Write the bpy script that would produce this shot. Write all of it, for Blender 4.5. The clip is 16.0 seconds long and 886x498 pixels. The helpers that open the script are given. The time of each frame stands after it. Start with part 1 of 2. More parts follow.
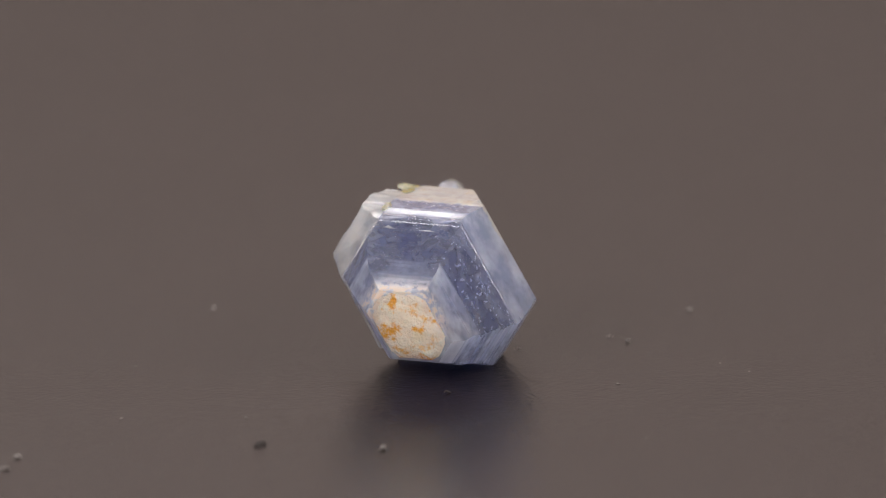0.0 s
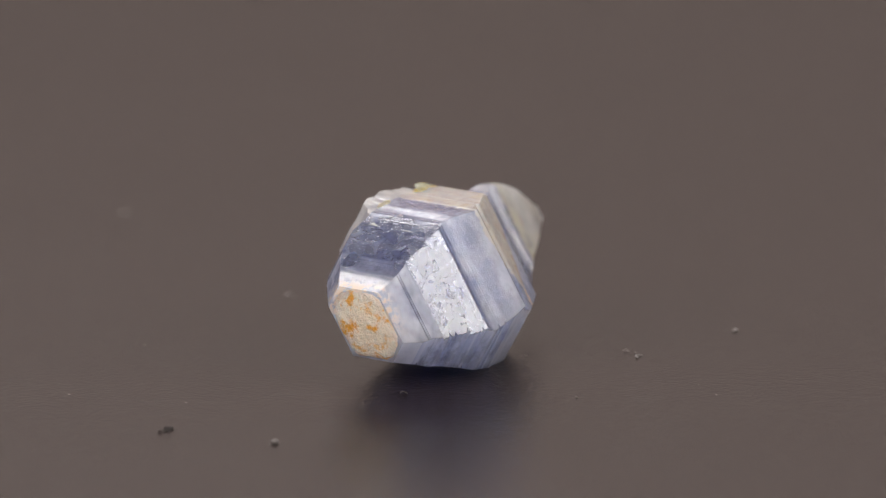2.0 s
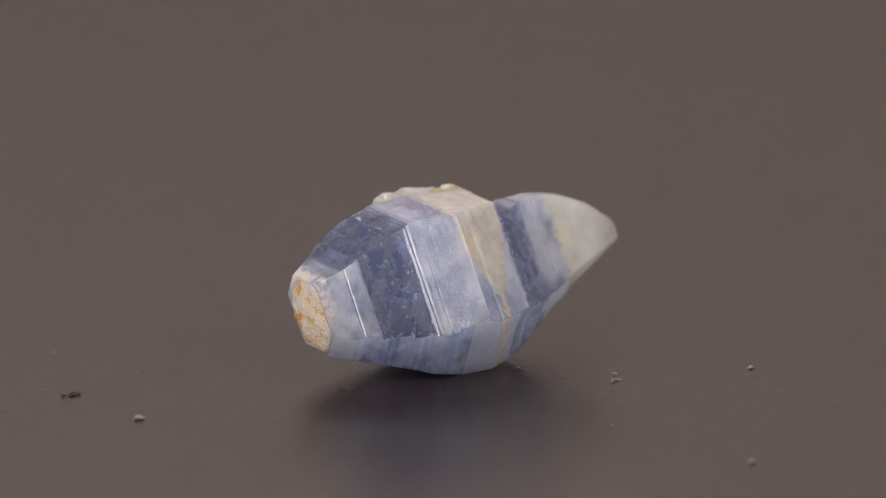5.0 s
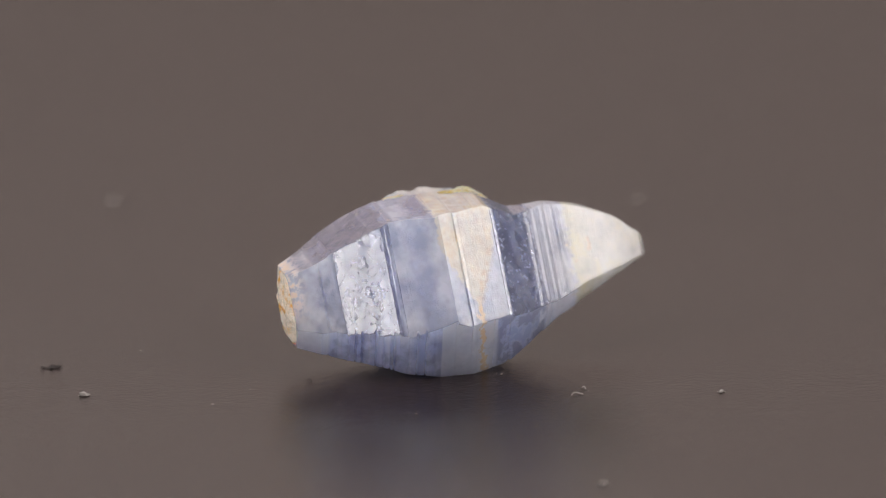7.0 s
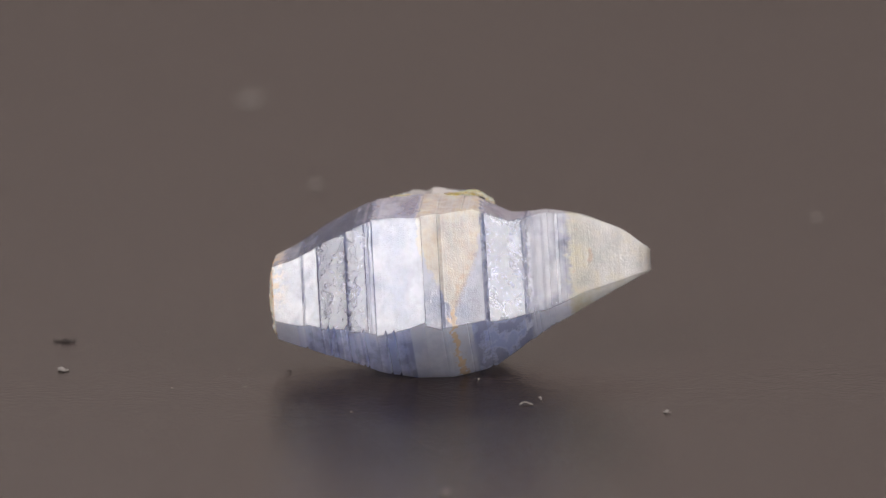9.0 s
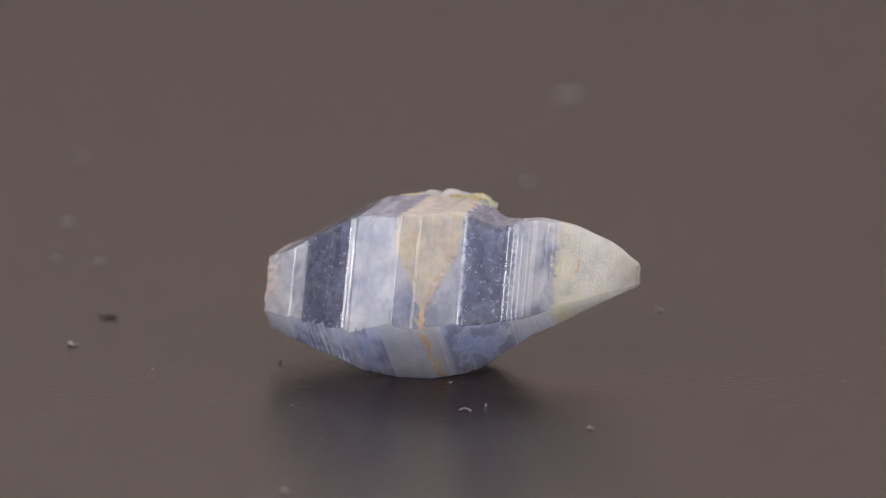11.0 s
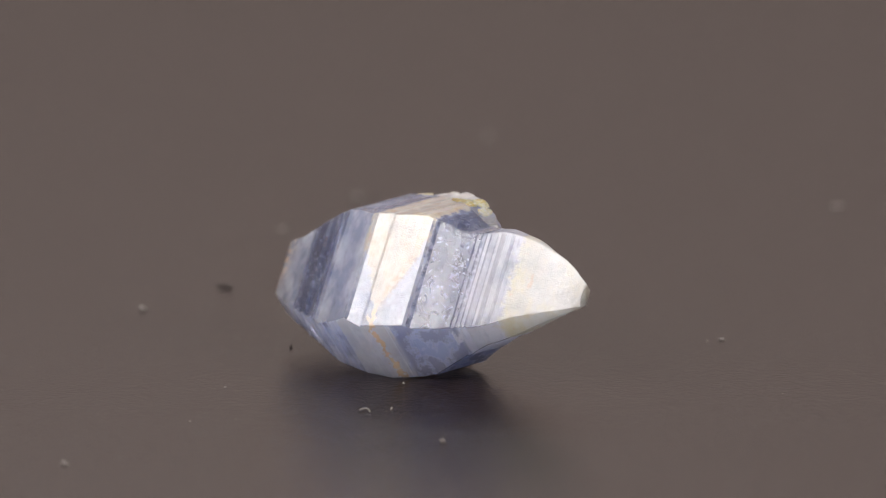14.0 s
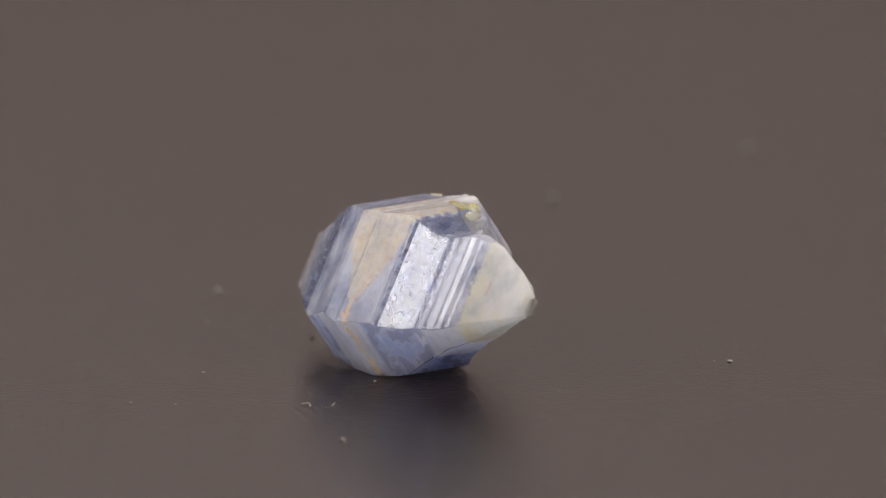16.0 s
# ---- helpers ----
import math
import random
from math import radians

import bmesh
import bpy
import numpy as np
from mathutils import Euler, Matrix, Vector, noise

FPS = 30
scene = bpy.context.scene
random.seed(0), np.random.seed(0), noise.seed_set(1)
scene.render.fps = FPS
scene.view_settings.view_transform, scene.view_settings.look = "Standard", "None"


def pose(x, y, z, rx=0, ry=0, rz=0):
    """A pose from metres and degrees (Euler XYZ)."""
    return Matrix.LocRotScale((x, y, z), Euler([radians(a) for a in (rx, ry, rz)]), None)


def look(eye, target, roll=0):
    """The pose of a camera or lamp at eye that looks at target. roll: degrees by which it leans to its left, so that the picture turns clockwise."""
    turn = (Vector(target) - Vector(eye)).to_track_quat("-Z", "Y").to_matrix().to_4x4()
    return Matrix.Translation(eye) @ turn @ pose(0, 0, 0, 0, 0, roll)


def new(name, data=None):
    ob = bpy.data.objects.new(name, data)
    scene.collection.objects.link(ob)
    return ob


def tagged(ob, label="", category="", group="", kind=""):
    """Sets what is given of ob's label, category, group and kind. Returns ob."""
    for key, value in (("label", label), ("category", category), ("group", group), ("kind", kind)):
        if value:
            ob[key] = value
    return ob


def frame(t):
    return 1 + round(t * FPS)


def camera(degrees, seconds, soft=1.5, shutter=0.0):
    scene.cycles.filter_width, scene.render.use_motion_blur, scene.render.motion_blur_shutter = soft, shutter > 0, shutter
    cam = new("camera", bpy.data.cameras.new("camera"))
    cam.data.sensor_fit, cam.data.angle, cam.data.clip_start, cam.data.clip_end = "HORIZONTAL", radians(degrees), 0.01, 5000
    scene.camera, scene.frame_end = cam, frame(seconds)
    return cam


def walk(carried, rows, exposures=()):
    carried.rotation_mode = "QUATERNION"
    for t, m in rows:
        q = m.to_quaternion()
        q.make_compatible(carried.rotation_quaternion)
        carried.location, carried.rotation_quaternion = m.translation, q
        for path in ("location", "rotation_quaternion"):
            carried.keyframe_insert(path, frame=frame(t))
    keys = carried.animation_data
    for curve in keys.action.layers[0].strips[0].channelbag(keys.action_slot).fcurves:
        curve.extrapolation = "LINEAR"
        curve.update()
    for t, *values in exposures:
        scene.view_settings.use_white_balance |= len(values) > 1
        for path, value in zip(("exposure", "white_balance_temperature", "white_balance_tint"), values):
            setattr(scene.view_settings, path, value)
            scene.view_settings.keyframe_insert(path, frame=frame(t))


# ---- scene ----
import functools

MM = 0.0014                       # model unit of the crystal, in metres

# camera: a long macro lens that stands still
cam = camera(4.4897, 16.0, 1.1)
CAM = pose(0.00089, -0.44800, 0.11237, 76.4674, 0, 0) @ pose(0, 0, 0, 0, 0, -0.6690)
walk(cam, [(0, CAM), (16, CAM)],
     exposures=((0, 0.29), (1, 0.33), (2.5, 0.2), (3.5, 0.11), (5, 0.23), (6.5, 0.34), (7.5, 0.37), (9, 0.26), (10, 0.24), (11.5, 0.26), (12.5, 0.37), (14, 0.33), (15, 0.21), (16, 0.23)))
cam.data.dof.use_dof = True
cam.data.dof.focus_distance = 0.457
cam.data.dof.aperture_fstop = 50

# the turning of the platter: degrees at a time, clockwise seen from above
SPEED = 8.6607
WOBBLE = ((0, -0.35), (2, -0.42), (4, -0.1), (5, 0.5), (6.5, 0.95), (7.5, 0.75), (9, 0.2), (10, -0.1), (11.5, -0.35), (13, -0.15), (14.5, -0.05), (16, -0.6))


def angle(t):
    return -(SPEED * (t - 8) + float(np.interp(t, [w[0] for w in WOBBLE], [w[1] for w in WOBBLE])))


# ---- light ----
world = bpy.data.worlds.new("world")
scene.world = world
world.use_nodes = True
world.node_tree.nodes["Background"].inputs[0].default_value = (1.0, 0.97, 0.94, 1)
world.node_tree.nodes["Background"].inputs[1].default_value = 0.02


def softbox(name, eye, target, w, h, watts, colour):
    data = bpy.data.lights.new(name, "AREA")
    data.shape, data.size, data.size_y = "RECTANGLE", w, h
    data.energy, data.color = watts, colour
    ob = new(name, data)
    ob.matrix_world = look(eye, target)
    return ob


softbox("softbox_low_back", (0.03, 0.72, 0.29), (0, 0, 0.01), 1.3, 0.30, 0.70, (1.0, 0.775, 0.705))
softbox("softbox_back", (-0.07, 0.50, 0.48), (0, 0, 0.01), 0.22, 0.20, 0.95, (1.0, 0.96, 0.93))
# added fill from above that feeds the body's glow; no lamp known there
softbox("added_top_fill", (0.0, -0.06, 0.62), (0, 0, 0.01), 0.28, 0.28, 0.92, (1.0, 0.97, 0.95))
softbox("softbox_right", (0.47, -0.26, 0.34), (0, 0, 0.01), 0.35, 0.31, 2.45, (1.0, 0.97, 0.96))
softbox("softbox_left", (-0.44, -0.33, 0.37), (0, 0, 0.01), 0.42, 0.33, 3.6, (1.0, 0.97, 0.96))


# ---- material helpers ----
def material(name):
    m = bpy.data.materials.new(name)
    m.use_nodes = True
    return m, m.node_tree, m.node_tree.nodes["Principled BSDF"]


def node(tree, kind, **given):
    n = tree.nodes.new(kind)
    for key, value in given.items():
        n.inputs[key].default_value = value
    return n


def coords(tree, scale=(1, 1, 1)):
    tc = tree.nodes.new("ShaderNodeTexCoord")
    mp = node(tree, "ShaderNodeMapping", Scale=scale)
    tree.links.new(tc.outputs["Object"], mp.inputs["Vector"])
    return mp.outputs["Vector"]


def noise_of(tree, vector, scale, detail=4.0, rough=0.55):
    n = node(tree, "ShaderNodeTexNoise", Scale=scale, Detail=detail, Roughness=rough)
    tree.links.new(vector, n.inputs["Vector"])
    return n.outputs["Fac"]


def ramp(tree, fac, *stops, kind="LINEAR"):
    n = tree.nodes.new("ShaderNodeValToRGB")
    n.color_ramp.interpolation = kind
    el = n.color_ramp.elements
    while len(el) < len(stops):
        el.new(0.5)
    for e, (p, c) in zip(el, stops):
        e.position = p
        e.color = (c, c, c, 1) if isinstance(c, (int, float)) else (*c, 1)
    tree.links.new(fac, n.inputs["Fac"])
    return n.outputs["Color"]


def put(tree, value, socket):
    if isinstance(value, (int, float)):
        socket.default_value = value
    elif isinstance(value, tuple):
        socket.default_value = (*value, 1) if len(value) == 3 else value
    else:
        tree.links.new(value, socket)


def maths(tree, op, a, b=0.0, clamp=False):
    n = tree.nodes.new("ShaderNodeMath")
    n.operation, n.use_clamp = op, clamp
    put(tree, a, n.inputs[0])
    put(tree, b, n.inputs[1])
    return n.outputs[0]


def step(tree, a, low, high):
    n = tree.nodes.new("ShaderNodeMapRange")
    n.interpolation_type = "SMOOTHSTEP"
    put(tree, a, n.inputs["Value"])
    n.inputs["From Min"].default_value, n.inputs["From Max"].default_value = low, high
    return n.outputs["Result"]


def blend(tree, fac, a, b, mode="MIX"):
    n = tree.nodes.new("ShaderNodeMix")
    n.data_type, n.blend_type = "RGBA", mode
    put(tree, fac, n.inputs["Factor"])
    put(tree, a, n.inputs["A"])
    put(tree, b, n.inputs["B"])
    return n.outputs["Result"]


def relief(tree, height, strength, distance):
    n = node(tree, "ShaderNodeBump", Strength=strength, Distance=distance)
    tree.links.new(height, n.inputs["Height"])
    return n.outputs["Normal"]


# ---- materials ----
def mat_vinyl():
    m, t, b = material("black_vinyl")
    v = coords(t)
    grain = noise_of(t, v, 3800, 3, 0.6)
    pores = noise_of(t, v, 1100, 4, 0.6)
    wear = noise_of(t, v, 60, 5)
    col = blend(t, wear, (0.0125, 0.0077, 0.0072), (0.0160, 0.0100, 0.0092))
    col = blend(t, ramp(t, grain, (0.55, 0.0), (0.72, 0.6)), col, (0.10, 0.068, 0.062))
    col = blend(t, ramp(t, pores, (0.38, 0.55), (0.5, 0.0)), col, (0.012, 0.0075, 0.007))
    t.links.new(col, b.inputs["Base Color"])
    r = t.nodes.new("ShaderNodeMapRange")
    t.links.new(pores, r.inputs["Value"])
    r.inputs["To Min"].default_value, r.inputs["To Max"].default_value = 0.15, 0.25
    t.links.new(r.outputs["Result"], b.inputs["Roughness"])
    b.inputs["IOR"].default_value = 1.42
    b.inputs["Specular IOR Level"].default_value = 0.206
    t.links.new(relief(t, maths(t, "ADD", grain, maths(t, "MULTIPLY", pores, 0.4)), 1.0, 0.00005), b.inputs["Normal"])
    return m


def mat_plain(name, colour, rough, scale=30, spread=0.12):
    m, t, b = material(name)
    n = noise_of(t, coords(t), scale, 5)
    dark = tuple(c * (1 - spread) for c in colour)
    t.links.new(blend(t, n, dark, colour), b.inputs["Base Color"])
    b.inputs["Roughness"].default_value = rough
    return m


def mat_sapphire(name, cream=True):
    """Blue translucent corundum, zoned along its long axis (local x): clear and milky growth zones, matt and
    mirror-like bands on the upper front facet, a cream wedge with a rusty vein, a chalky tip. The lower facets are
    painted paler, for light passing through."""
    m, t, b = material(name)
    v = coords(t, (1 / MM,) * 3)
    sep = t.nodes.new("ShaderNodeSeparateXYZ")
    t.links.new(v, sep.inputs[0])
    s, y, w = sep.outputs
    attr = t.nodes.new("ShaderNodeAttribute")
    attr.attribute_name = "facet"

    def mul(*fs):
        return functools.reduce(lambda p, q: maths(t, "MULTIPLY", p, q), fs)

    def top_of(*fs):
        return functools.reduce(lambda p, q: maths(t, "MAXIMUM", p, q), fs)

    def inv(f):
        return maths(t, "SUBTRACT", 1.0, f)

    def facet(k):
        n = maths(t, "COMPARE", attr.outputs["Fac"], k)
        n.node.inputs[2].default_value = 0.6 if k == 0 else 0.3
        return n

    def band(lo, hi, soft=0.03, along=None):
        along = along or s
        return mul(step(t, along, lo - soft, lo + soft), step(t, along, hi + soft, hi - soft))

    front, above, under, below = facet(0), facet(1), facet(5), facet(4)
    zone_v = coords(t, (1 / MM, 0.8 / MM, 0.8 / MM))
    lines_v = coords(t, (1 / MM, 0.015 / MM, 0.015 / MM))
    cloud = noise_of(t, zone_v, 0.9, 3.5, 0.55)
    wisp = noise_of(t, zone_v, 1.9, 5, 0.62)
    fine = noise_of(t, v, 4.5, 4, 0.6)
    lines = noise_of(t, lines_v, 11.0, 5, 0.8)
    bands = noise_of(t, lines_v, 2.2, 3, 0.6)
    wob = maths(t, "MULTIPLY_ADD", fine, 0.5)
    wob.node.inputs[2].default_value = -0.25
    s2 = maths(t, "ADD", s, wob)

    # zones of the upper front facet
    matt = mul(front, top_of(band(-4.2, -2.79), band(-1.1, 0.34), band(0.34, 2.02)))
    ribbed = mul(front, band(3.14, 4.32))
    mirror = mul(front, top_of(band(-2.79, -1.34), band(2.14, 3.13)))

    # cream wedge, wide at the top and narrowing downwards, and the rusty vein that goes on below it
    half = maths(t, "MULTIPLY_ADD", step(t, w, -0.9, 1.7), 0.92)
    half.node.inputs[2].default_value = 0.03
    off = maths(t, "ABSOLUTE", maths(t, "SUBTRACT", s2, 1.12))
    wedge = step(t, maths(t, "SUBTRACT", half, off), -0.02, 0.12)
    centre = maths(t, "MULTIPLY_ADD", cloud, 0.5)
    centre.node.inputs[2].default_value = 0.92
    width = maths(t, "MULTIPLY_ADD", wisp, 0.5)
    width.node.inputs[2].default_value = -0.14
    vein = step(t, maths(t, "SUBTRACT", width, maths(t, "ABSOLUTE", maths(t, "SUBTRACT", s2, centre))), 0.0, 0.05)
    vein = mul(vein, step(t, w, 0.1, -0.5))
    tip = step(t, maths(t, "ADD", s, mul(wob, 1.5)), 4.22, 4.56)
    end = mul(step(t, s2, -3.5, -4.0), step(t, fine, 0.40, 0.56), step(t, w, -0.6, 0.4))

    # how clear the stone is, zone by zone
    clear = ramp(t, cloud, (0.40, 0.85), (0.60, 0.12))
    glassy = top_of(band(2.1, 3.3, 0.08, s2), band(-2.9, -1.2, 0.10))
    clear = top_of(clear, mul(glassy, ramp(t, wisp, (0.36, 1.0), (0.66, 0.55))))
    clear = top_of(clear, mul(above, band(-3.4, -0.9, 0.1), ramp(t, wisp, (0.36, 1.0), (0.68, 0.45))))
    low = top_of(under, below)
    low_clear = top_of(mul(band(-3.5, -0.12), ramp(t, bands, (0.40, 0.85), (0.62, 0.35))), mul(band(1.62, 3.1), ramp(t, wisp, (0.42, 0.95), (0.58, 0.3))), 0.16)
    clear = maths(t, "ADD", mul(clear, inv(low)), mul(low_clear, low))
    deep = mul(clear, ramp(t, wisp, (0.47, 0.0), (0.60, 1.0)))
    deep = top_of(deep, mul(glassy, inv(low), ramp(t, wisp, (0.45, 0.15), (0.55, 1.0))))
    deep = top_of(deep, mul(above, band(-3.3, -1.15, 0.08), ramp(t, cloud, (0.42, 0.9), (0.68, 0.4))))
    deep = top_of(deep, mul(low, band(1.62, 3.3, 0.1), ramp(t, wisp, (0.47, 0.0), (0.54, 0.85))), mul(low, band(-3.4, -0.12), ramp(t, wisp, (0.45, 0.0), (0.58, 0.55))))
    blue = blend(t, clear, (0.77, 0.78, 0.995), (0.41, 0.49, 0.965))
    # lower facets painted paler, in place of light coming through the stone
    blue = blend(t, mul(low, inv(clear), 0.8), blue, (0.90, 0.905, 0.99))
    blue = blend(t, mul(deep, 0.95), blue, (0.035, 0.055, 0.235))
    blue = blend(t, mul(matt, 0.25), blue, (0.84, 0.84, 0.93))
    creamy = blend(t, ramp(t, fine, (0.38, 0.0), (0.66, 1.0)), (0.68, 0.57, 0.32), (0.52, 0.33, 0.09))
    creamy = blend(t, ramp(t, lines, (0.48, 0.0), (0.60, 0.8)), creamy, (0.65, 0.58, 0.39))
    if cream:
        col = blend(t, mul(wedge, 0.85), blue, creamy)
    else:
        col = blend(t, ramp(t, cloud, (0.32, 0.2), (0.5, 0.85)), blue, (0.62, 0.57, 0.45))
    chalk = blend(t, ramp(t, wisp, (0.36, 0.0), (0.65, 1.0)), (0.77, 0.76, 0.69), (0.66, 0.61, 0.45))
    chalk = blend(t, mul(step(t, s2, 5.5, 4.4), 0.8), chalk, (0.60, 0.53, 0.28))
    col = blend(t, tip, col, chalk)
    rust = mul(step(t, fine, 0.64, 0.72), tip, step(t, s, 5.4, 4.9))
    a1 = mul(maths(t, "SUBTRACT", s2, 5.03), 11.0)
    a2 = mul(maths(t, "SUBTRACT", w, 0.32), 4.5)
    dash = step(t, maths(t, "ADD", mul(a1, a1), mul(a2, a2)), 1.3, 0.3)
    rust = top_of(rust, mul(dash, step(t, y, 0.8, 0.6)))
    col = blend(t, top_of(mul(vein, 0.75), rust), col, blend(t, fine, (0.72, 0.50, 0.22), (0.55, 0.31, 0.09)))
    if cream:
        rim = maths(t, "ABSOLUTE", maths(t, "SUBTRACT", maths(t, "SUBTRACT", s2, 1.05), half))
        ochre = mul(step(t, rim, 0.24, 0.02), step(t, fine, 0.42, 0.6), step(t, w, 1.4, 0.8), step(t, w, -0.6, 0.0))
        col = blend(t, mul(ochre, 0.9), col, (0.58, 0.33, 0.09))
    col = blend(t, mul(end, 0.9), col, (0.80, 0.58, 0.40))

    # solid (stained, chalky) against see-through
    stain = mul(wedge, ramp(t, wisp, (0.38, 0.55), (0.62, 0.85))) if cream else ramp(t, wisp, (0.36, 0.25), (0.6, 0.8))
    chalky = mul(tip, ramp(t, wisp, (0.38, 0.45), (0.62, 0.85)))
    solid = top_of(stain, vein, chalky, end)
    t.links.new(blend(t, top_of(mul(solid, 0.95), mul(deep, 0.8), 0.65), (0.82, 0.85, 1.0), col), b.inputs["Base Color"])
    see = maths(t, "MULTIPLY_ADD", clear, 0.50)
    see.node.inputs[2].default_value = 0.42
    # less see-through on the lower facets, which brightens them
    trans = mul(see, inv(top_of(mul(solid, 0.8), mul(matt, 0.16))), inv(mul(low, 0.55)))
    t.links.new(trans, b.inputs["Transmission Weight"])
    b.inputs["IOR"].default_value = 1.74
    b.inputs["Subsurface Weight"].default_value = 1.0
    b.inputs["Subsurface Radius"].default_value = (0.8, 0.9, 1.0)
    b.inputs["Subsurface Scale"].default_value = 0.0042

    # gloss: matt growth bands between mirror-like ones, with etched spots and pits
    spots = ramp(t, noise_of(t, v, 7.0, 3, 0.55), (0.60, 0.0), (0.62, 1.0))
    patina = ramp(t, noise_of(t, v, 1.5, 4, 0.6), (0.42, 0.02), (0.6, 0.10))
    rough = maths(t, "ADD", patina, mul(matt, 0.13))
    rough = maths(t, "ADD", rough, mul(mirror, 0.05))
    rough = maths(t, "ADD", rough, mul(mirror, spots, 0.20))
    rough = top_of(rough, mul(ribbed, 0.13), mul(top_of(chalky, end), 0.27), mul(stain, 0.17))
    t.links.new(rough, b.inputs["Roughness"])
    glitter = mul(noise_of(t, v, 21, 1.5, 0.7), top_of(mul(matt, 0.38), mul(tip, 0.42), mul(ribbed, 0.08)))
    groove = mul(lines, top_of(mul(ribbed, 0.7), mul(front, 0.22), mul(above, 0.30), mul(tip, 0.5), 0.12))
    pits = mul(spots, mirror, -0.2)
    h = maths(t, "ADD", maths(t, "ADD", glitter, groove), maths(t, "ADD", pits, mul(fine, 0.10)))
    t.links.new(relief(t, h, 0.6, 0.00005), b.inputs["Normal"])

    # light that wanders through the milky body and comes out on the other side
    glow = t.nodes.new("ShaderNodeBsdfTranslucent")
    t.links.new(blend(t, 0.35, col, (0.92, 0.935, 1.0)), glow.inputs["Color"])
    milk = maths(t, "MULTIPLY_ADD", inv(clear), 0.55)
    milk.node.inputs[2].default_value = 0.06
    # translucency raised on back and lower facets to brighten the body
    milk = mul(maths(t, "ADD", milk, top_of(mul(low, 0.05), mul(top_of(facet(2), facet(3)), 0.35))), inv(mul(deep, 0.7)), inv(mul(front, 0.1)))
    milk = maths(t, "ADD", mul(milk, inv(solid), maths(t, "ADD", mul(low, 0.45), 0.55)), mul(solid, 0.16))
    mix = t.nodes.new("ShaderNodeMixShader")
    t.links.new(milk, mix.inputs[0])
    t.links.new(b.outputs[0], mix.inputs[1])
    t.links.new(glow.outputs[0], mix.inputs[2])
    # thin clear skin: some of the light goes straight in, under the same gloss
    straight, sheen, edge, skin, whole = [t.nodes.new(k) for k in ("ShaderNodeBsdfTransparent", "ShaderNodeBsdfGlossy", "ShaderNodeFresnel", "ShaderNodeMixShader", "ShaderNodeMixShader")]
    straight.inputs["Color"].default_value = (0.975, 0.98, 1.0, 1)
    edge.inputs["IOR"].default_value = 1.74
    t.links.new(rough, sheen.inputs["Roughness"])
    for n in (sheen, edge):
        t.links.new(b.inputs["Normal"].links[0].from_socket, n.inputs["Normal"])
    t.links.new(edge.outputs[0], skin.inputs[0])
    t.links.new(straight.outputs[0], skin.inputs[1])
    t.links.new(sheen.outputs[0], skin.inputs[2])
    t.links.new(mul(0.12, inv(solid), inv(low)), whole.inputs[0])
    t.links.new(mix.outputs[0], whole.inputs[1])
    t.links.new(skin.outputs[0], whole.inputs[2])
    t.links.new(whole.outputs[0], t.nodes["Material Output"].inputs["Surface"])
    return m


def mat_crust(name, pale, rusty, share):
    m, t, b = material(name)
    v = coords(t, (1 / MM,) * 3)
    big = noise_of(t, v, 1.9, 4, 0.65)
    fine = noise_of(t, v, 9, 4)
    col = blend(t, ramp(t, big, (share, 0.0), (share + 0.10, 1.0)), pale, rusty)
    col = blend(t, ramp(t, fine, (0.5, 0.0), (0.75, 0.5)), col, (0.97, 0.86, 0.79))
    t.links.new(col, b.inputs["Base Color"])
    b.inputs["Roughness"].default_value = 0.16
    b.inputs["IOR"].default_value = 1.7
    b.inputs["Subsurface Weight"].default_value = 0.9
    b.inputs["Subsurface Radius"].default_value = (1.0, 0.8, 0.6)
    b.inputs["Subsurface Scale"].default_value = 0.0022
    t.links.new(relief(t, maths(t, "ADD", fine, noise_of(t, v, 16, 3)), 1.0, 0.00017), b.inputs["Normal"])
    return m


VINYL = mat_vinyl()
WALL = mat_plain("wall_paint", (0.32, 0.285, 0.265), 0.8, 4)
TABLE = mat_plain("table_board", (0.22, 0.19, 0.17), 0.6, 12)
PLATTER = mat_plain("platter_plastic", (0.03, 0.03, 0.03), 0.45)
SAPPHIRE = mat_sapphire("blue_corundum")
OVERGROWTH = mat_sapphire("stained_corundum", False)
CRUST = mat_crust("iron_stained_crust", (0.97, 0.72, 0.56), (0.86, 0.36, 0.05), 0.51)
YELLOW = mat_crust("yellow_crust", (0.90, 0.68, 0.33), (0.74, 0.40, 0.08), 0.48)
LINT = mat_plain("pale_lint", (0.23, 0.205, 0.19), 0.8, 900)
SOOT = mat_plain("dark_lint", (0.03, 0.022, 0.02), 0.8, 900)


# ---- mesh helpers ----
def link(name, bm, mat, parent=None, label="", smooth=False):
    bmesh.ops.recalc_face_normals(bm, faces=bm.faces)
    me = bpy.data.meshes.new(name)
    bm.to_mesh(me)
    bm.free()
    me.materials.append(mat)
    for p in me.polygons:
        p.use_smooth = smooth
    ob = new(name, me)
    ob.parent = parent
    return tagged(ob, label)


def part(name, bm, mat, parent, label="", smooth=False):
    return link(name, bm, mat, parent, label, smooth)


def slab(lo, hi):
    bm = bmesh.new()
    bmesh.ops.create_cube(bm, size=1)
    for v in bm.verts:
        v.co = Vector([(a + b) / 2 + c * (b - a) for a, b, c in zip(lo, hi, v.co)])
    return bm


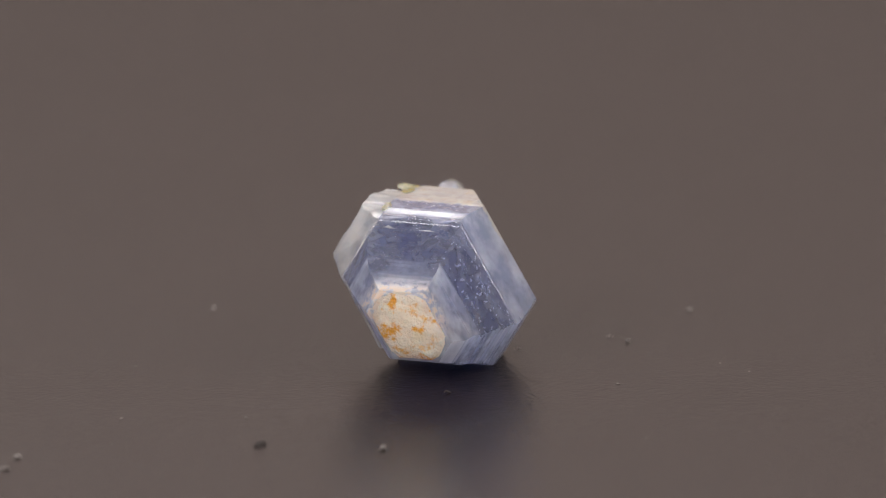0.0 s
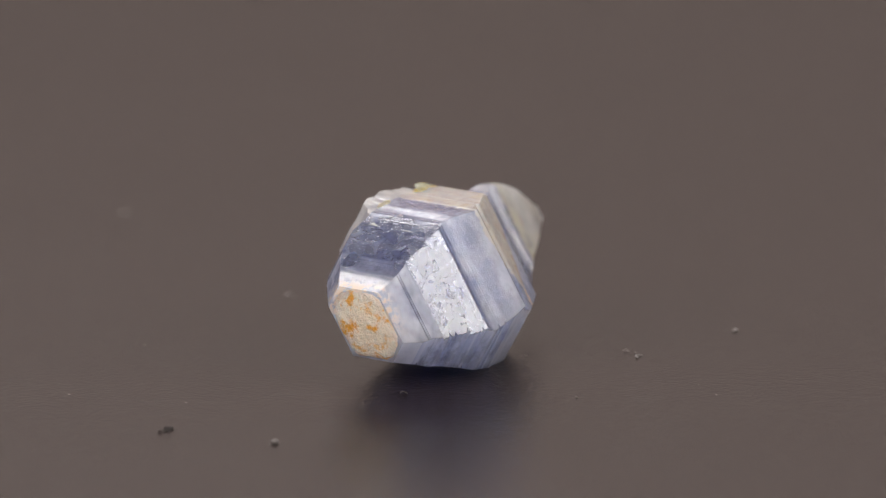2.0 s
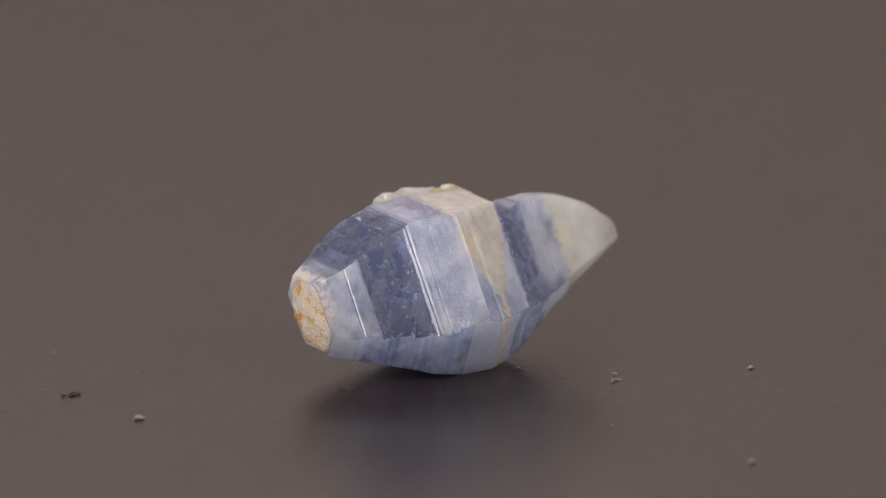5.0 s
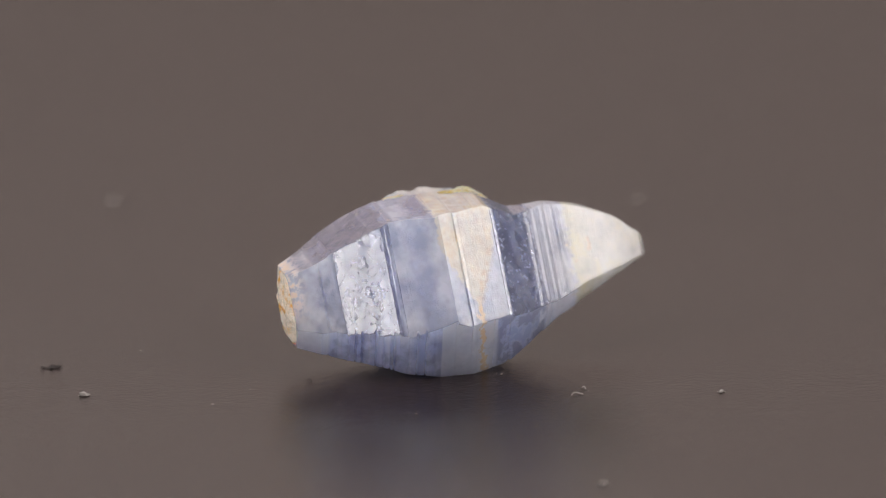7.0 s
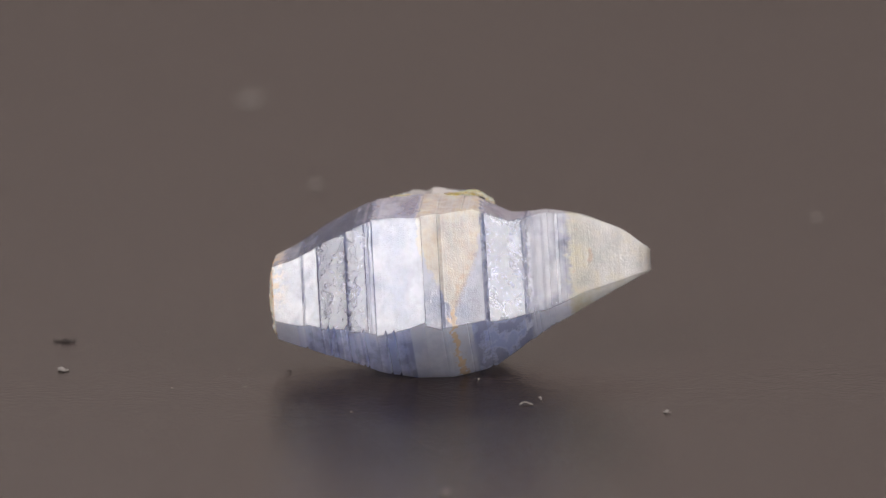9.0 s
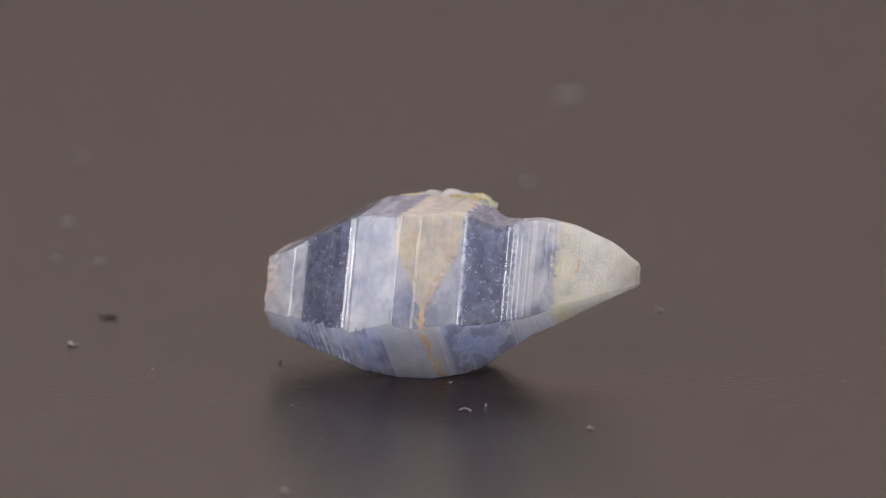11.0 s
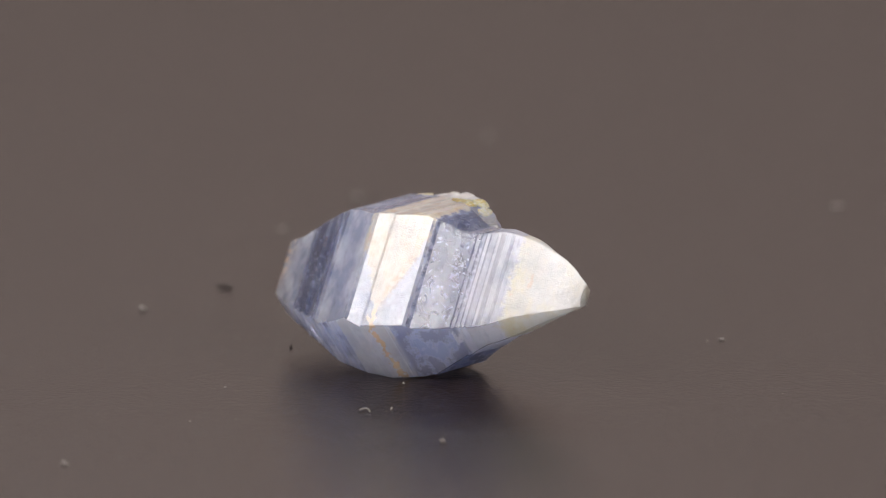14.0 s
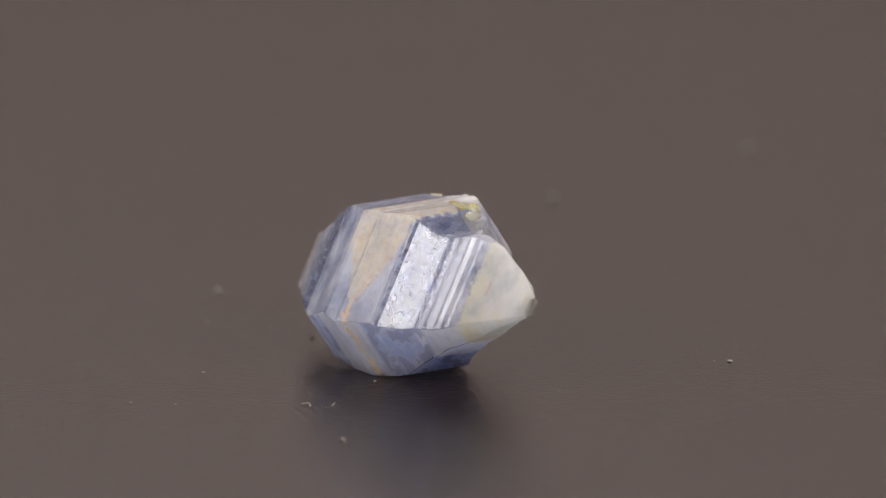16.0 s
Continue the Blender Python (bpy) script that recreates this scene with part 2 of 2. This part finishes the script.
# ---- setting ----
def room():
    box = {"wall_back": ((-1.0, 0.8, -0.05), (1.0, 0.84, 1.1)), "wall_front": ((-1.0, -1.04, -0.05), (1.0, -1.0, 1.1)),
           "wall_left": ((-1.04, -1.0, -0.05), (-1.0, 0.8, 1.1)), "wall_right": ((1.0, -1.0, -0.05), (1.04, 0.8, 1.1)),
           "ceiling": ((-1.04, -1.04, 1.1), (1.04, 0.84, 1.14)), "floor": ((-1.0, -1.0, -0.05), (1.0, 0.8, -0.03))}
    for name, (lo, hi) in box.items():
        ob = link(name, slab(lo, hi), TABLE if name == "floor" else WALL)
        tagged(ob, "plain grey-brown studio surface that closes the place", "floor" if name == "floor" else "wall", kind="structure")


def disc(r, z0, z1, bevel, n=128):
    bm = bmesh.new()
    rings = []
    for rr, z in ((r, z0), (r, z1 - bevel), (r - bevel, z1)):
        rings.append([bm.verts.new((rr * math.cos(6.283185 * k / n), rr * math.sin(6.283185 * k / n), z)) for k in range(n)])
    for a, b in zip(rings, rings[1:]):
        for k in range(n):
            bm.faces.new((a[k], a[(k + 1) % n], b[(k + 1) % n], b[k]))
    bm.faces.new(rings[-1])
    bm.faces.new(rings[0])
    return bm


def turntable():
    top = tagged(new("turntable"), "dark brown-black vinyl-covered turntable platter slowly turning", "turntable")
    part("mat", disc(0.150, -0.003, 0.0, 0.0006), VINYL, top, "dark semi-gloss vinyl mat with fine grain and dust")
    part("platter", disc(0.153, -0.030, -0.003, 0.002), PLATTER, top, "black plastic platter")
    return top


# ---- the crystal ----
AXIS = Vector((math.cos(0.0827) * math.cos(0.0869), math.sin(0.0827) * math.cos(0.0869), math.sin(0.0869)))
SIDE = AXIS.cross((0, 0, 1)).normalized()
UP = SIDE.cross(AXIS)
ORIGIN = Vector((0, -0.5556, 2.4153))
RHO = 0.4928
LEFT, RIGHT = -4.142, 6.734
# how far each of the six faces lies from the long axis, station by station
STATIONS = (0, .06, .13, .2, .28, .37, .46, .55, .64, .73, .82, .90, .96, 1.0)
FACES = (
    (1.05, 1.24, 1.47, 1.71, 1.96, 2.08, 1.97, 1.56, 0.87, 0.30, -0.01, -0.28, -0.53, -0.74),
    (0.96, 1.16, 1.50, 1.84, 2.20, 2.25, 2.24, 2.17, 1.60, 1.62, 1.44, 1.04, 0.67, 0.06),
    (1.05, 1.50, 2.02, 2.30, 2.32, 2.36, 2.34, 1.95, 1.60, 1.66, 1.57, 1.36, 1.18, 0.82),
    (0.77, 1.14, 1.44, 1.77, 2.07, 2.27, 2.29, 2.07, 1.64, 1.42, 1.24, 1.00, 0.80, 0.75),
    (1.10, 1.34, 1.60, 1.82, 2.15, 2.43, 2.50, 2.45, 2.04, 1.52, 1.14, 0.79, 0.54, 0.35),
    (1.51, 1.80, 2.05, 2.38, 2.72, 2.74, 2.69, 2.30, 1.79, 1.19, 0.63, 0.20, -0.09, -0.40),
)
# growth steps along the axis, where the faces break
GROWTH = (-3.05, -2.93, -1.33, -1.14, 0.28, 0.78, 0.9, 1.5, 2.03, 2.14, 3.16, 3.27, 3.38, 3.5, 3.66, 3.78, 3.93, 4.3)
# terraces of the upper front facet: from, to, and how steeply each rises along the axis
TERRACES = [(-4.142, -3.29, 0.25), (-3.27, -3.22, 0.05), (-3.20, -2.80, 0.25), (-2.78, -1.95, 0.46), (-1.93, -1.36, 0.44), (-1.34, -1.25, 0.12), (-1.22, -1.13, 0.12),
            (-1.10, 0.34, 0.22), (0.36, 0.79, -0.42), (0.82, 0.91, -0.22), (0.94, 2.00, -0.43), (2.03, 2.11, -0.15), (2.14, 3.12, -0.61),
            (3.15, 3.25, -0.36), (3.27, 3.36, -0.62), (3.38, 3.48, -0.34), (3.50, 3.64, -0.60), (3.66, 3.75, -0.36), (3.77, 3.86, -0.62), (3.88, 4.05, -0.36),
            (4.07, 4.15, -0.60), (4.17, 4.31, -0.36), (4.33, 4.60, -0.36)]
FLOOR = -0.00007                   # the mat's top, just under the axis plane
BASE = Vector((0.5, -0.6, 0))      # foot of the crystal


def to_model(s, x, y):
    """A point of the cross-section at s, in the crystal's own axes: along, away, up."""
    return Vector((s, -x, y))


CRYSTAL_POSE = Matrix.Translation((ORIGIN - BASE) * MM) @ Matrix((AXIS, -SIDE, UP)).transposed().to_4x4()


def hexagon(ds, chamfer):
    """Corners of a six-sided section from the distances of its faces, each corner cut twice."""
    out = []
    al = [RHO + math.radians(60) * k for k in range(6)]
    pts = []
    for k in range(6):
        a1, a2, d1, d2 = al[k - 1], al[k], ds[k - 1], ds[k]
        det = math.sin(a2 - a1)
        pts.append(Vector(((d1 * math.sin(a2) - d2 * math.sin(a1)) / det, (d2 * math.cos(a1) - d1 * math.cos(a2)) / det)))
    for k in range(6):
        p, a, b = pts[k], pts[k - 1], pts[(k + 1) % 6]
        for q in (a, b):
            e = q - p
            out.append(p + e * min(0.4, chamfer / max(e.length, 1e-6)))
    return out


def ring_body(stations, sections, parent_pose, floor_z, rough=0.0):
    """A closed skin over hexagonal sections, in the crystal's axes; nothing goes below the table."""
    bm = bmesh.new()
    inv = parent_pose.inverted()
    rings = []
    for s, ds in zip(stations, sections):
        ring = []
        for x, y in hexagon(ds, 0.018 + 0.012 * noise.noise(Vector((s * 3.1, 0, 0)))):
            p = to_model(s, x, y)
            p += Vector(noise.noise_vector(p * 3.1)) * 0.008
            if rough:
                p += Vector(noise.noise_vector(p * 2.2)) * rough + Vector(noise.noise_vector(p * 6.0)) * rough * 0.5
            q = parent_pose @ (p * MM)
            if q.z < floor_z:
                q.z = floor_z
            ring.append(bm.verts.new(inv @ q))
        rings.append(ring)
    n = len(rings[0])
    facet = bm.faces.layers.float.new("facet")
    for a, b in zip(rings, rings[1:]):
        for k in range(n):
            face = bm.faces.new((a[k], a[(k + 1) % n], b[(k + 1) % n], b[k]))
            face[facet] = (k - 1) / 2
    for ring in (rings[0], rings[-1]):
        mid = bm.verts.new(sum((v.co for v in ring), Vector()) / n)
        for k in range(n):
            bm.faces.new((ring[k], ring[(k + 1) % n], mid))
    return bm


def face_at(k, s):
    """Straight facets along the body, rounded off towards the tip."""
    at = [LEFT + (RIGHT - LEFT) * q for q in STATIONS]
    flat = float(np.interp(s, at, FACES[k]))
    soft = sum(float(np.interp(min(max(s + o, LEFT), RIGHT), at, FACES[k])) for o in (-0.35, -0.18, 0, 0.18, 0.35)) / 5
    f = min(max((s - 4.4) / 0.8, 0), 1)
    flat += (soft - flat) * f
    if k == 0:
        for s0, s1, slope in TERRACES:
            if s0 - 1e-6 <= s <= s1 + 1e-6:
                mid = (s0 + s1) / 2
                return float(np.interp(mid, at, FACES[0])) + slope * (s - mid)
    return flat


def crystal_body():
    rng = random.Random(5)
    marks = [(LEFT, [0.0] * 6)]
    cuts = (LEFT, *GROWTH, RIGHT)
    for i in range(1, len(cuts) - 1):
        g = cuts[i]
        before, after = g - cuts[i - 1], cuts[i + 1] - g
        groove = 0.036 if rng.random() < 0.6 else -0.01
        marks.append((g - 0.02, [0.022 * min(before, 0.8) * rng.uniform(-1, 1) for _ in range(6)]))
        marks.append((g, [-groove * rng.uniform(0.2, 1) for _ in range(6)]))
        marks.append((g + 0.02, [0.022 * min(after, 0.8) * rng.uniform(-1, 1) for _ in range(6)]))
    for g in (-3.3, -2.75, -2.55, -2.38, -2.2, -2.0, -1.8, -1.62, -1.5, -0.85, -0.6):
        near = [q for q in marks if q[0] < g][-1][1]
        chip = [0, 0, 0, 0, rng.uniform(-0.10, 0.03), rng.uniform(-0.13, 0.04)]
        marks += [(g - 0.045, near), (g, [a + b for a, b in zip(near, chip)]), (g + 0.035, near)]
        marks.sort(key=lambda q: q[0])
    marks.append((RIGHT, [0.0] * 6))
    ms = [q[0] for q in marks]
    extra = [LEFT + (RIGHT - LEFT) * q for q in STATIONS] + [4.5, 4.9, 5.1, 5.35, 5.5, 5.85, 5.95, 6.2, 6.4, 6.5, 6.6, 6.67]
    edges = [e for s0, s1, _ in TERRACES for e in (s0, s1)]
    ss = sorted(edges + [e for e in ms + extra if min(abs(e - q) for q in edges) > 0.012])
    rows = []
    for s in ss:
        row = [face_at(k, s) + 0.03 * noise.noise(Vector((s * 1.9, k * 7.3, 1.5))) + float(np.interp(s, ms, [q[1][k] for q in marks])) for k in range(6)]
        row[0] = face_at(0, s) + 0.006 * noise.noise(Vector((s * 1.9, 7.3, 1.5)))
        rows.append(row)
    # the clear step near the tip leans towards it
    for s, row in zip(ss, rows):
        if 2.1 < s < 3.2:
            row[4] -= 0.11 * (s - 2.65)
    # blunt, broken tip
    rows[-1] = [d - 0.16 for d in rows[-1]]
    rows[-2] = [d - 0.04 for d in rows[-2]]
    return ring_body(ss, rows, CRYSTAL_POSE, FLOOR)


# the intergrown lump on the upper back: top face, upper back face, back face
LUMP_S = (-1.6, -1.0, -0.3, 0.5, 1.2, 1.8, 2.4, 2.9, 3.4)
LUMP = ((2.0, 2.06, 2.09, 2.2, 2.13, 1.91, 1.53, 1.38, 1.2), (2.35, 2.4, 3.04, 3.03, 2.84, 2.59, 2.14, 1.69, 1.3), (1.95, 2.26, 2.47, 2.4, 2.24, 2.06, 1.89, 1.73, 1.5))


def crystal_lump():
    ss = [float(q) for q in np.linspace(LUMP_S[0], LUMP_S[-1], 34)]
    rows = []
    for s in ss:
        ds = [face_at(k, s) - 0.3 for k in range(6)]
        for j, k in enumerate((1, 2, 3)):
            ds[k] = float(np.interp(s, LUMP_S, LUMP[j]))
        rows.append(ds)
    bm = ring_body(ss, rows, CRYSTAL_POSE, FLOOR, 0.07)
    bmesh.ops.subdivide_edges(bm, edges=[e for e in bm.edges if e.calc_length() > 0.3 * MM], cuts=4, use_grid_fill=True)
    for v in bm.verts:
        p = v.co / MM
        v.co += (Vector(noise.noise_vector(p * 2.6)) * 0.07 + Vector(noise.noise_vector(p * 6.5)) * 0.035) * MM
    bmesh.ops.triangulate(bm, faces=[f for f in bm.faces if len(f.verts) > 4])
    return bm


def crust_patch():
    """The rough rusty crust on the broken end."""
    bm = bmesh.new()
    ds = [face_at(k, LEFT) for k in range(6)]
    hexa = hexagon(ds, 0.18)
    mid = sum(hexa, Vector((0, 0))) / len(hexa)
    nr, na = 14, 60
    rings = []
    for i in range(nr + 1):
        f = i / nr
        ring = []
        for j in range(na):
            u = j / na * len(hexa)
            a, b = hexa[int(u)], hexa[(int(u) + 1) % len(hexa)]
            q = mid + (a.lerp(b, u - int(u)) - mid) * (f * 0.97)
            p = to_model(LEFT, q.x, q.y)
            lift = 0.14 * (1 - f ** 4) + 0.07 * noise.noise(p * 2.3) + 0.06 * noise.noise(p * 7.1)
            p.x -= max(lift, -0.01) if i < nr else -0.05
            ring.append(bm.verts.new(p * MM))
        rings.append(ring)
    for a, b in zip(rings, rings[1:]):
        for k in range(na):
            bm.faces.new((a[k], a[(k + 1) % na], b[(k + 1) % na], b[k]))
    bmesh.ops.remove_doubles(bm, verts=bm.verts, dist=1e-7)
    return bm


def flake(s0, x0, ls, lx, seed):
    """A thin ochre crust flake on the lump's upper face."""
    rng, bm = random.Random(seed), bmesh.new()
    al = RHO + math.radians(60)
    n, q = Vector((math.cos(al), math.sin(al))), Vector((-math.sin(al), math.cos(al)))
    loops = []
    for f, lift in ((1.0, -0.05), (0.96, 0.008), (0.6, 0.02), (0.25, 0.03)):
        loop = []
        for j in range(16):
            a = 6.283185 * j / 16
            r = f * (1 + 0.45 * noise.noise(Vector((math.cos(a) * 1.7, math.sin(a) * 1.7, seed))))
            s = s0 + ls * r * math.cos(a)
            x = x0 + lx * r * math.sin(a)
            d = max(float(np.interp(s, LUMP_S, LUMP[0])), face_at(1, s)) + lift + 0.03 * noise.noise(Vector((s * 5, x * 5, seed)))
            c = n * d - q * x
            loop.append(bm.verts.new(to_model(s, c.x, c.y) * MM))
        loops.append(loop)
    for a, b in zip(loops, loops[1:]):
        for j in range(16):
            bm.faces.new((a[j], a[(j + 1) % 16], b[(j + 1) % 16], b[j]))
    bm.faces.new(loops[-1])
    bm.faces.new(loops[0])
    return bm


def crystal():
    top = tagged(new("sapphire_crystal"), "rough pale-blue sapphire crystal with cream bands lying on dark vinyl", "crystal")
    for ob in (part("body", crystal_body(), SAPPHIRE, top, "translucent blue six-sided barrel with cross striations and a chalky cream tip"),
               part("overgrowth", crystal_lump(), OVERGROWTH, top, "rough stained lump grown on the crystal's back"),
               part("crust", crust_patch(), CRUST, top, "cream crust with rusty orange spots", True),
               part("flake", flake(1.45, -1.28, 0.52, 0.20, 1), YELLOW, top, "ochre-yellow crust flake"),
               part("flake", flake(1.80, -1.52, 0.34, 0.19, 2), YELLOW, top, "ochre-yellow crust flake"),
               part("flake", flake(2.20, -1.3, 0.14, 0.22, 3), YELLOW, top, "ochre-yellow crust flake"),
               part("flake", flake(-0.45, -1.45, 0.30, 0.14, 4), YELLOW, top, "ochre-yellow crust flake")):
        ob.matrix_basis = CRYSTAL_POSE
    return top


# ---- dust on the mat ----
def tube(bm, pts, r, n=6):
    rings = []
    for i, p in enumerate(pts):
        d = (pts[min(i + 1, len(pts) - 1)] - pts[max(i - 1, 0)]).normalized()
        u = d.cross(Vector((0, 0, 1)))
        u = u.normalized() if u.length > 1e-6 else Vector((1, 0, 0))
        w = u.cross(d)
        k = 0.35 if i in (0, len(pts) - 1) else 1.0
        rings.append([bm.verts.new(p + (u * math.cos(6.283185 * j / n) + w * math.sin(6.283185 * j / n)) * r * k) for j in range(n)])
    for a, b in zip(rings, rings[1:]):
        for j in range(n):
            bm.faces.new((a[j], a[(j + 1) % n], b[(j + 1) % n], b[j]))
    bm.faces.new(rings[0])
    bm.faces.new(rings[-1])


def curl(bm, rng, length, r, bend, at=(0, 0)):
    """A hair that lies in an uneven arc on the mat."""
    a, p, pts = rng.uniform(0, 6.28), Vector((at[0], at[1], r)), []
    n = 12
    for i in range(n):
        pts.append(p.copy())
        a += bend / n * rng.uniform(0.4, 1.6)
        p += Vector((math.cos(a), math.sin(a), 0)) * length / n
        p.z = r * (1 + 2.5 * math.sin(math.pi * i / (n - 1)) ** 2)
    mid = sum(pts, Vector()) / n - Vector((at[0], at[1], 0))
    tube(bm, [q - Vector((mid.x, mid.y, 0)) for q in pts], r)


def crumb(bm, rng, r, at=(0, 0)):
    """A small uneven flake."""
    made = bmesh.ops.create_icosphere(bm, subdivisions=1, radius=r)["verts"]
    sx, sy, sz, ro = rng.uniform(0.7, 1.3), rng.uniform(0.5, 1.0), rng.uniform(0.3, 0.55), rng.uniform(0, 6.28)
    for v in made:
        c = v.co * rng.uniform(0.75, 1.25)
        x, y = c.x * sx, c.y * sy
        v.co = Vector((x * math.cos(ro) - y * math.sin(ro) + at[0], x * math.sin(ro) + y * math.cos(ro) + at[1], max(c.z * sz + r * sz * 0.8, 0)))


def speck(x, y, size, seed):
    rng, bm = random.Random(seed), bmesh.new()
    crumb(bm, rng, size * 0.001)
    if size > 0.12:
        crumb(bm, rng, size * 0.0006, (size * 0.0009, size * 0.0003))
        crumb(bm, rng, size * 0.0004, (-size * 0.0008, size * 0.0005))
    ob = link("dust_speck", bm, LINT)
    tagged(ob, "pale dust speck lying on the dark vinyl mat", "dust", "dust specks")
    MOVING.append((ob, x * 0.001, y * 0.001))


def hair(x, y, length, bend, seed, mat=None, more=0):
    rng, bm = random.Random(seed), bmesh.new()
    curl(bm, rng, length * 0.001, 0.000028, bend)
    for _ in range(more):
        curl(bm, rng, length * 0.0007, 0.000024, bend * rng.uniform(0.4, 1.4), (rng.gauss(0, 0.00013), rng.gauss(0, 0.00013)))
        crumb(bm, rng, 0.00009, (rng.gauss(0, 0.0001), rng.gauss(0, 0.0001)))
    ob = link("lint_fibre", bm, mat or LINT)
    tagged(ob, "tangled dark lint tuft on the vinyl mat" if more else "curled pale lint fibre on the vinyl mat", "lint", "lint fibres")
    MOVING.append((ob, x * 0.001, y * 0.001))


def fine_dust():
    rng, bm = random.Random(11), bmesh.new()
    for _ in range(420):
        d, a = 0.052 * math.sqrt(rng.random()), rng.uniform(0, 6.28)
        if d > 0.006:
            crumb(bm, rng, rng.choice((0.000018, 0.000022, 0.00003, 0.00004)), (d * math.cos(a), d * math.sin(a)))
    ob = link("dust", bm, LINT)
    tagged(ob, "scattered fine pale dust on the vinyl mat", "dust", kind="stuff")
    MOVING.append((ob, 0.0, 0.0))


room()
TURNTABLE = turntable()
CRYSTAL = crystal()
MOVING = [(TURNTABLE, 0.0, 0.0), (CRYSTAL, BASE.x * MM, BASE.y * MM)]
hair(-14.98, 1.3, 0.9, 5.0, 3, SOOT, 5)
hair(-5.03, -2.91, 0.4, 2.0, 4, SOOT)
hair(5.3, -7.05, 0.75, 3.6, 7)
hair(5.75, -6.1, 0.3, 1.5, 8)
for i, (x, y, r) in enumerate(((11.1, -7.75, 0.15), (-14.3, -3.6, 0.2), (-19.9, 9.7, 0.2), (-21.8, 9.5, 0.16), (-1.5, -9.0, 0.06), (-4.8, 10.7, 0.06),
                               (5.5, 11.3, 0.13), (13.0, 26.2, 0.16), (2.0, -13.4, 0.06), (-11.2, 3.4, 0.06), (-12.9, 8.1, 0.06), (4.2, -21.3, 0.16),
                               (-9.4, 30.1, 0.2), (2.8, -3.18, 0.08), (2.62, -3.05, 0.05), (-15.1, 46.3, 0.36), (-9.35, -5.9, 0.05), (-29.7, 27.0, 0.2),
                               (5.25, 10.73, 0.06), (-24.4, 15.6, 0.2))):
    speck(x, y, r, 100 + i)
fine_dust()


# ---- motion of all that lies on the platter ----
def motions():
    times = [0.5 * k for k in range(33)]
    for ob, x, y in MOVING:
        rows = []
        for t in times:
            a = math.radians(angle(t))
            z = 0.0 if ob is CRYSTAL else FLOOR
            rows.append((t, pose(x * math.cos(a) - y * math.sin(a), x * math.sin(a) + y * math.cos(a), z, 0, 0, math.degrees(a))))
        walk(ob, rows)


motions()
